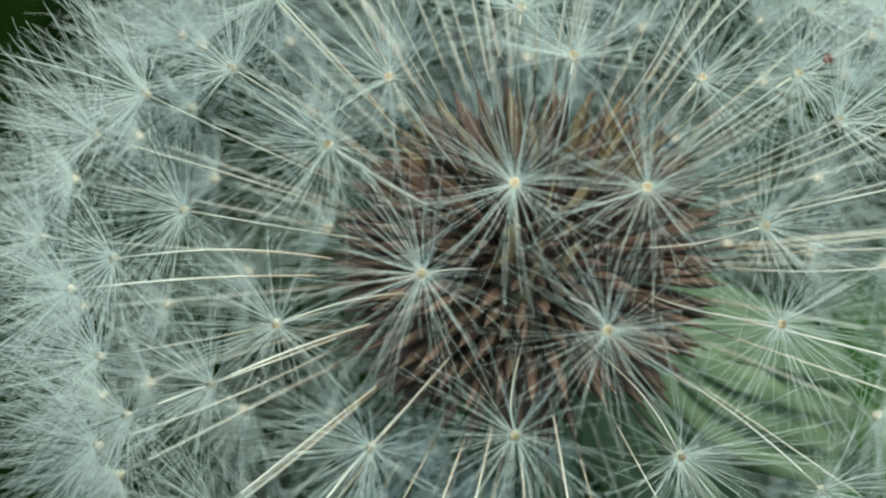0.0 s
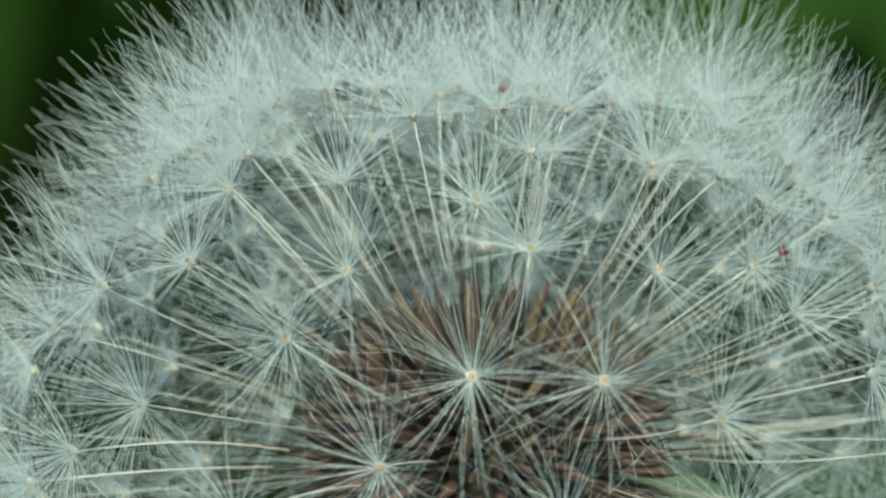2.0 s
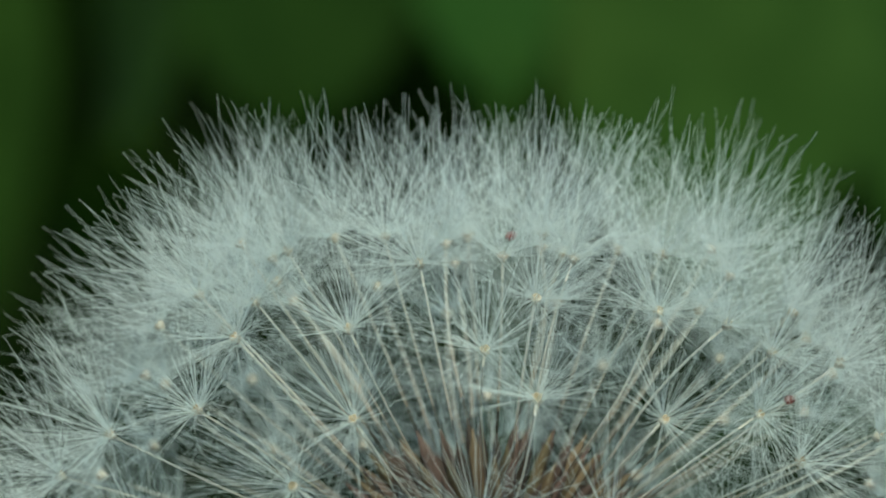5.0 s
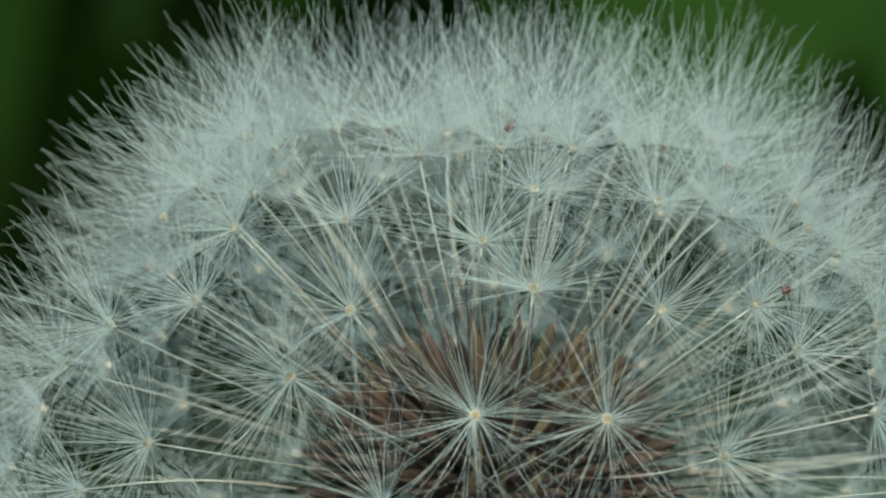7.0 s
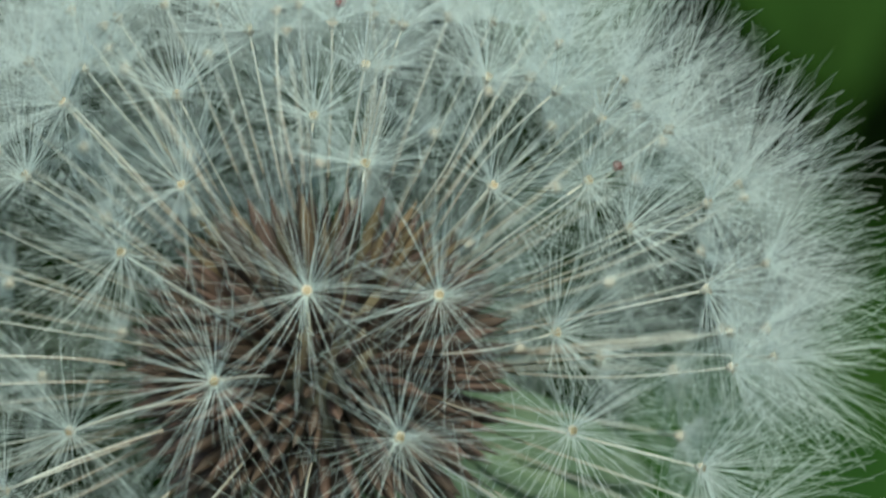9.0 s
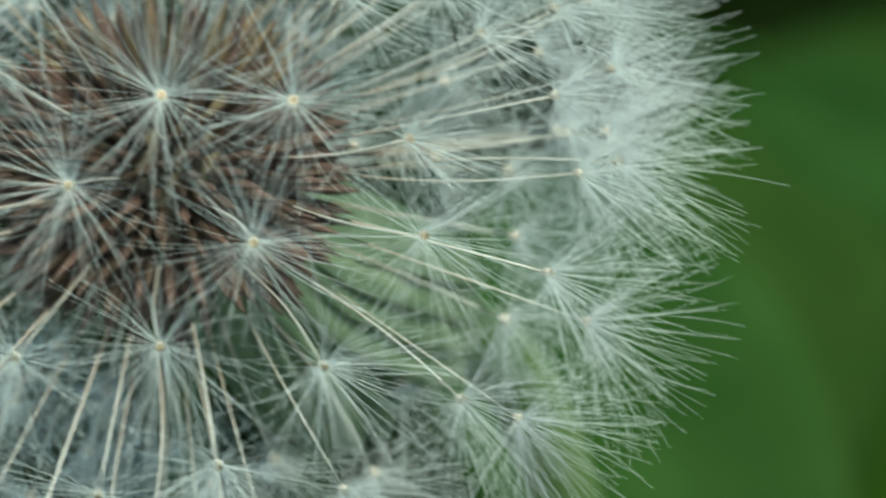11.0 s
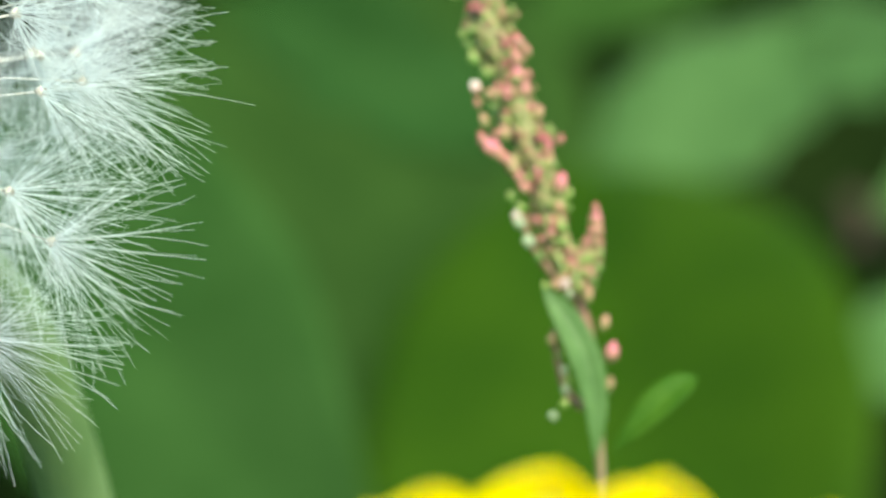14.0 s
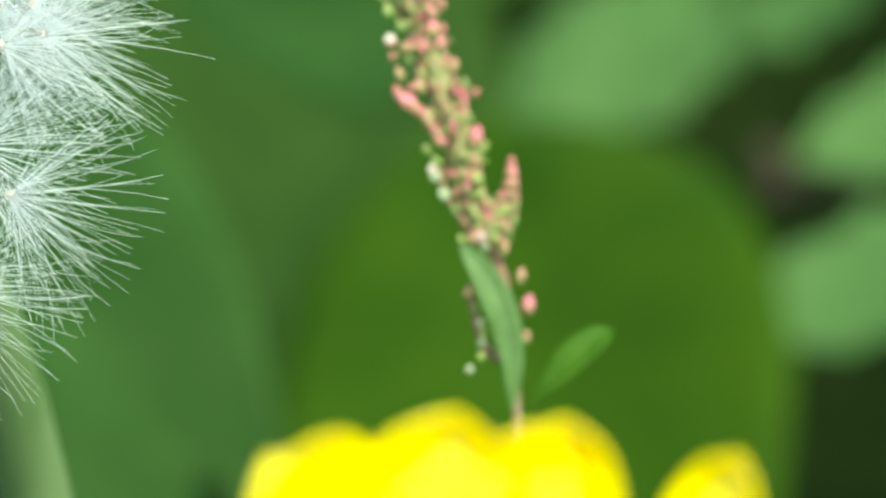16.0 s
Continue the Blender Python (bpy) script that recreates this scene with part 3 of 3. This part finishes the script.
def build_buttercup():
    rng = random.Random(2)
    plant = thing("buttercup", CUP_BASE, "glossy bright yellow buttercup in full bloom on a thin green stem", "flower")
    foot = CUP_RIM - Vector((0, 0, 0.0088)) - CUP_BASE
    line = spline([(0, 0, 0), (0.001, -0.003, 0.08), foot * 0.8 + Vector((0.002, 0, 0)), foot], 24)
    v, f = tube(line, [0.8 * MM] * 24, 8)
    part("stem", mesh_of("stem", v, f, M_STEM), plant)
    for k, (turn, lift, broad) in enumerate(((55, 3, 0.95), (10, -3, 0.80), (-10, -4, 0.38), (-40, -3, 0.36), (180, -4, 1.2))):
        m = Matrix.Translation(foot) @ Matrix.Rotation(radians(1.5), 4, "Y") @ Matrix.Rotation(radians(turn), 4, "Z") @ Matrix.Rotation(radians(lift), 4, "X") @ Matrix.Diagonal((broad, 1, 1, 1))
        part("petal", petal_mesh(k), plant, m)
    pieces = []
    for k in range(40):
        a, e = 2.39996 * k, 0.25 + 0.9 * math.sqrt(k / 40)
        d = Vector((math.sin(e) * math.cos(a), math.sin(e) * math.sin(a), math.cos(e)))
        v, f = tube([foot + d * 0.6 * MM, foot + d * 2.6 * MM, foot + d * 3.4 * MM], [0.1 * MM, 0.1 * MM, 0.22 * MM], 5)
        pieces.append((v, f, 0))
    v, f, i = merged(pieces)
    part("stamens", mesh_of("stamens", v, f, M_PETAL), plant, label="ring of yellow stamens")
    return plant


# ---------------------------------------------------------------- plants behind
def leaf_thing(name, label, base, tip, face, width, mat, reach=0.8, **shape):
    base, tip = Vector(base), Vector(tip)
    root = Vector((base.x + (base.x - tip.x) * reach, base.y + (base.y - tip.y) * 0.3 + 0.02, 0.0))
    ob = thing(name, root, label, "leaf", "leaves behind the flowers")
    me = leaf_mesh("blade", mat, (tip - base).length, width, **shape)
    m = frame_of(base - root, tip - root, face)
    part("blade", me, ob, m)
    line = spline([Vector((0, 0, 0)), (base - root) * 0.55 + Vector((0, 0.004, 0)) if reach < 1 else Vector((0, 0, (base - root).z * 0.9)), base - root, (base - root).lerp(tip - root, 0.15) - Vector(face).normalized() * 0.001], 14)
    v, f = tube(line, [1.6 * MM - 0.05 * MM * i for i in range(14)], 7)
    part("leaf_stalk", mesh_of("leaf_stalk", v, f, mat), ob)
    return ob


TO_LENS = Vector((-0.28, -0.84, 0.46))


def build_leaves():
    flat = Vector((-0.1, -0.75, 0.65))
    shady = Vector((0.0, -0.94, -0.3))
    leaf_thing("dock_leaf", "broad dark green dock leaf behind the sorrel", (0.1076, 0.3028, 0.1052), (0.1035, 0.3965, 0.1498), TO_LENS, 0.0597, M_DOCK, fold=0.12, arch=0.15, peak=0.5, blunt=1.1, seed=1)
    leaf_thing("nettle_leaf", "grey-green nettle leaf beside the dock leaf", (0.1475, 0.4693, 0.1303), (0.1127, 0.4299, 0.1291), flat, 0.0229, M_NETTLE, reach=3.0, fold=0.15, peak=0.5, lobes=5, wave=0.08, seed=2)
    leaf_thing("nettle_leaf", "grey-green nettle leaf in the undergrowth", (0.1758, 0.5300, 0.1044), (0.1358, 0.4864, 0.1145), flat, 0.0172, M_NETTLE, reach=3.0, fold=0.15, lobes=4, wave=0.08, seed=3)
    leaf_thing("nettle_leaf", "dull grey-green nettle leaf over the sorrel", (0.0667, 0.4353, 0.1528), (0.0970, 0.4057, 0.1440), flat, 0.0199, M_PLANTAIN, reach=1.5, fold=0.15, lobes=4, wave=0.08, seed=15)
    leaf_thing("nettle_leaf", "grey-green lobed nettle leaf over a dark gap", (0.1651, 0.3799, 0.1399), (0.1278, 0.3540, 0.1407), flat, 0.0171, M_NETTLE, reach=3.0, fold=0.1, lobes=4, seed=4)
    leaf_thing("nettle_leaf", "bright grey-green nettle leaf above a lobed one", (0.1822, 0.4397, 0.1309), (0.1451, 0.4145, 0.1320), flat, 0.0171, M_NETTLE, reach=3.0, fold=0.1, lobes=5, wave=0.1, seed=13)
    leaf_thing("dead_leaf", "small withered brown leaf in a dark gap", (0.1462, 0.4215, 0.1237), (0.1412, 0.4251, 0.1291), flat, 0.0033, M_DEAD, reach=14.0, fold=0.4, seed=14)
    leaf_thing("plantain_leaf", "broad green plantain leaf low behind the seed head", (0.0616, 0.2262, 0.1824), (0.0276, 0.2775, 0.2114), TO_LENS, 0.0334, M_PLANTAIN, fold=0.1, seed=5)
    leaf_thing("plantain_leaf", "broad mid-green plantain leaf in the undergrowth", (0.0807, 0.4309, 0.0789), (0.0918, 0.5009, 0.1332), flat, 0.0640, M_DULL, fold=0.1, seed=6)
    leaf_thing("plantain_leaf", "mid-green plantain leaf above the nettles", (0.1598, 0.5436, 0.1284), (0.1145, 0.5104, 0.1114), flat, 0.0227, M_MEADOW, reach=2.0, fold=0.12, seed=16)
    # the dark ones from here on carry their shade in the material's colour
    leaf_thing("dock_leaf", "olive green dock leaf with shade in its colour", (-0.0455, 0.4967, 0.1660), (-0.0464, 0.5677, 0.1852), Vector((0.15, -0.8, -0.3)), 0.0265, M_SHADE, fold=0.15, seed=7)
    leaf_thing("shade_toned_leaf", "dark green leaf with shade in its colour", (-0.0287, 0.5746, 0.1435), (-0.0276, 0.6263, 0.1686), shady, 0.0380, M_SHADE, fold=0.1, seed=8)
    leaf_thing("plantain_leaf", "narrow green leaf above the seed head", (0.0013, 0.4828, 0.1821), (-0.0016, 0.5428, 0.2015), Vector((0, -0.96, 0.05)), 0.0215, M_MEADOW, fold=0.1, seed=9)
    leaf_thing("shade_toned_leaf", "large dark green leaf with shade in its colour", (0.0313, 0.4912, 0.1508), (0.0261, 0.5612, 0.1947), Vector((0, -0.96, 0.1)), 0.0431, M_DULL, fold=0.1, seed=10)
    leaf_thing("shade_toned_leaf", "dull dark green leaf with shade in its colour", (-0.0712, 0.5630, 0.1205), (-0.0751, 0.6234, 0.1677), shady, 0.0253, M_SHADE, fold=0.1, seed=11)
    leaf_thing("plantain_leaf", "small green leaf beside the seed head, deep shade in its colour", (-0.0407, 0.4704, 0.1540), (-0.0529, 0.4895, 0.1763), shady, 0.0154, M_DEEP_SHADE, fold=0.1, seed=12)
    leaf_thing("shade_toned_leaf", "dark green edge leaf with some shade in its colour", (0.0667, 0.5250, 0.1328), (0.0645, 0.6062, 0.1772), Vector((0, -0.96, 0.1)), 0.0399, M_DULL, fold=0.1, seed=17)


def build_undergrowth():
    """The tangle of leaves further back, which nobody could count."""
    rng = random.Random(21)
    verts, faces = [], []
    shapes = [leaf_mesh("blade", M_MEADOW, 1.0, w, 0.2, 0.3, 0.45, seed=i, nu=8, nv=2, thick=0.004) for i, w in enumerate((0.4, 0.28, 0.12))]
    data = [([v.co.copy() for v in m.vertices], [tuple(p.vertices) for p in m.polygons]) for m in shapes]
    for m in shapes:
        bpy.data.meshes.remove(m)
    for i in range(700):
        y = rng.uniform(0.72, 2.4)
        x = rng.uniform(-0.45, 0.55) * (0.5 + y)
        size = rng.uniform(0.08, 0.18)
        base = Vector((x, y, rng.uniform(0.0, 0.06) + 0.02 * y))
        lean = Vector((rng.gauss(0, 0.5), rng.gauss(0, 0.5), 1))
        v, f = data[i % 3]
        m = frame_of(base, base + lean, Vector((rng.gauss(0, 0.5), -1, rng.uniform(0.1, 0.6)))) @ Matrix.Scale(size, 4)
        o = len(verts)
        verts += [m @ p for p in v]
        faces += [tuple(k + o for k in q) for q in f]
    # the gaps look dark because their shadow is in this leaf colour
    tagged(new("undergrowth", mesh_of("undergrowth", verts, faces, M_DEEP_SHADE)), "dense green meadow leaves with shade in their colour", "undergrowth", kind="stuff")


def motions():
    walk(clock, [
        (0, pose(0.03686, 0.04900, 0.00043, -0.25, -0.12, -0.14)),
        (0.5, pose(0.03713, 0.05162, 0.00042, 0.07, -0.15, -0.15)),
        (1, pose(0.03744, 0.05165, 0.00049, 0.09, -0.21, -0.16)),
        (1.5, pose(0.03750, 0.05262, 0.00054, 0.24, -0.22, -0.18)),
        (2, pose(0.03722, 0.05234, 0.00022, 0.14, -0.20, -0.07)),
        (2.5, pose(0.03659, 0.05252, 0.00021, 0.17, -0.09, 0.03)),
        (3, pose(0.03553, 0.05193, -0.00020, 0.05, 0.13, -0.13)),
        (3.5, pose(0.03489, 0.05181, -0.00043, 0.01, 0.24, -0.10)),
        (3.7, pose(0.03567, 0.05182, -0.00029, -0.00, 0.08, -0.05)),
        (5.8, pose(0.03602, 0.05303, -0.00017, 0.17, -0.05, 0.08)),
        (6, pose(0.03662, 0.05280, -0.00030, 0.14, -0.12, -0.04)),
        (6.5, pose(0.03743, 0.05205, -0.00033, 0.02, -0.24, -0.01)),
        (7, pose(0.03869, 0.05359, -0.00054, 0.17, -0.31, -0.68)),
        (7.5, pose(0.03738, 0.05078, -0.00081, -0.23, -0.21, -0.17)),
        (8, pose(0.03565, 0.05263, -0.00055, 0.08, 0.04, -0.09)),
        (8.2, pose(0.03775, 0.05110, -0.00054, -0.17, -0.30, -0.25)),
        (10.3, pose(0.02800, 0.05425, -0.00056, 0.14, 1.19, 1.89)),
        (10.5, pose(0.02566, 0.05563, -0.00210, -0.05, 1.49, 2.39)),
        (11, pose(0.03192, 0.05725, 0.00006, 0.66, 0.51, 1.13)),
        (11.5, pose(0.03773, 0.05684, 0.00098, 0.77, -0.26, 0.09)),
        (12, pose(0.03829, 0.05668, 0.00106, 0.76, -0.38, 0.01)),
        (12.5, pose(0.03802, 0.05705, 0.00090, 0.81, -0.35, 0.03)),
        (13, pose(0.03556, 0.05515, 0.00017, 0.48, 0.12, 0.55)),
        (13.5, pose(0.03611, 0.05337, 0.00005, 0.24, -0.11, 0.02)),
        (14, pose(0.03553, 0.05232, -0.00012, 0.08, -0.19, -0.03)),
        (14.5, pose(0.03392, 0.05388, -0.00028, 0.32, 0.18, 0.19)),
        (15, pose(0.03420, 0.05392, -0.00025, 0.33, 0.27, 0.16)),
        (15.5, pose(0.03367, 0.05404, -0.00010, 0.34, 0.38, 0.14)),
        (16, pose(0.03451, 0.05398, -0.00010, 0.33, 0.33, 0.13)),
    ])
    walk(sorrel, sway(sorrel, [(0, 0.0), (3, 0.4), (6, -0.3), (9, 0.3), (11.5, 0.4, -0.4), (12, 0.45, -0.5), (12.5, 0.68, -0.51), (13, -0.14, -0.51), (13.5, 0.38, -0.34), (14, 0.0, -0.21), (14.5, -0.44, -0.05), (15, -0.71, 0.0), (15.5, -0.52, 0.0), (16, 0.0, 0.0)], 327))
    walk(buttercup, sway(buttercup, [(0, 0.5), (3, -0.3), (6, 0.6), (9, -0.2), (11.5, 2.4, 0.1), (12, 2.6, 0.0), (12.5, 2.2, 0.0), (13.5, 1.3, 0.2), (14, 0.6, 0.22), (14.5, 0.1, 0.36), (15, 0.0, 0.23), (15.5, 0.25, 0.19), (16, 0.0)], 377))


def sway(ob, rows, height):
    """A lean to the side about the plant's foot, by so many millimetres at that height, and how far it bows down."""
    x, y, z = ob.location
    return [(r[0], pose(x, y, z - (r[2] * MM if len(r) > 2 else 0), 0, math.degrees(r[1] / height), 0)) for r in rows]


build_ground()
clock = build_dandelion()
sorrel = build_sorrel()
buttercup = build_buttercup()
build_leaves()
build_undergrowth()
motions()
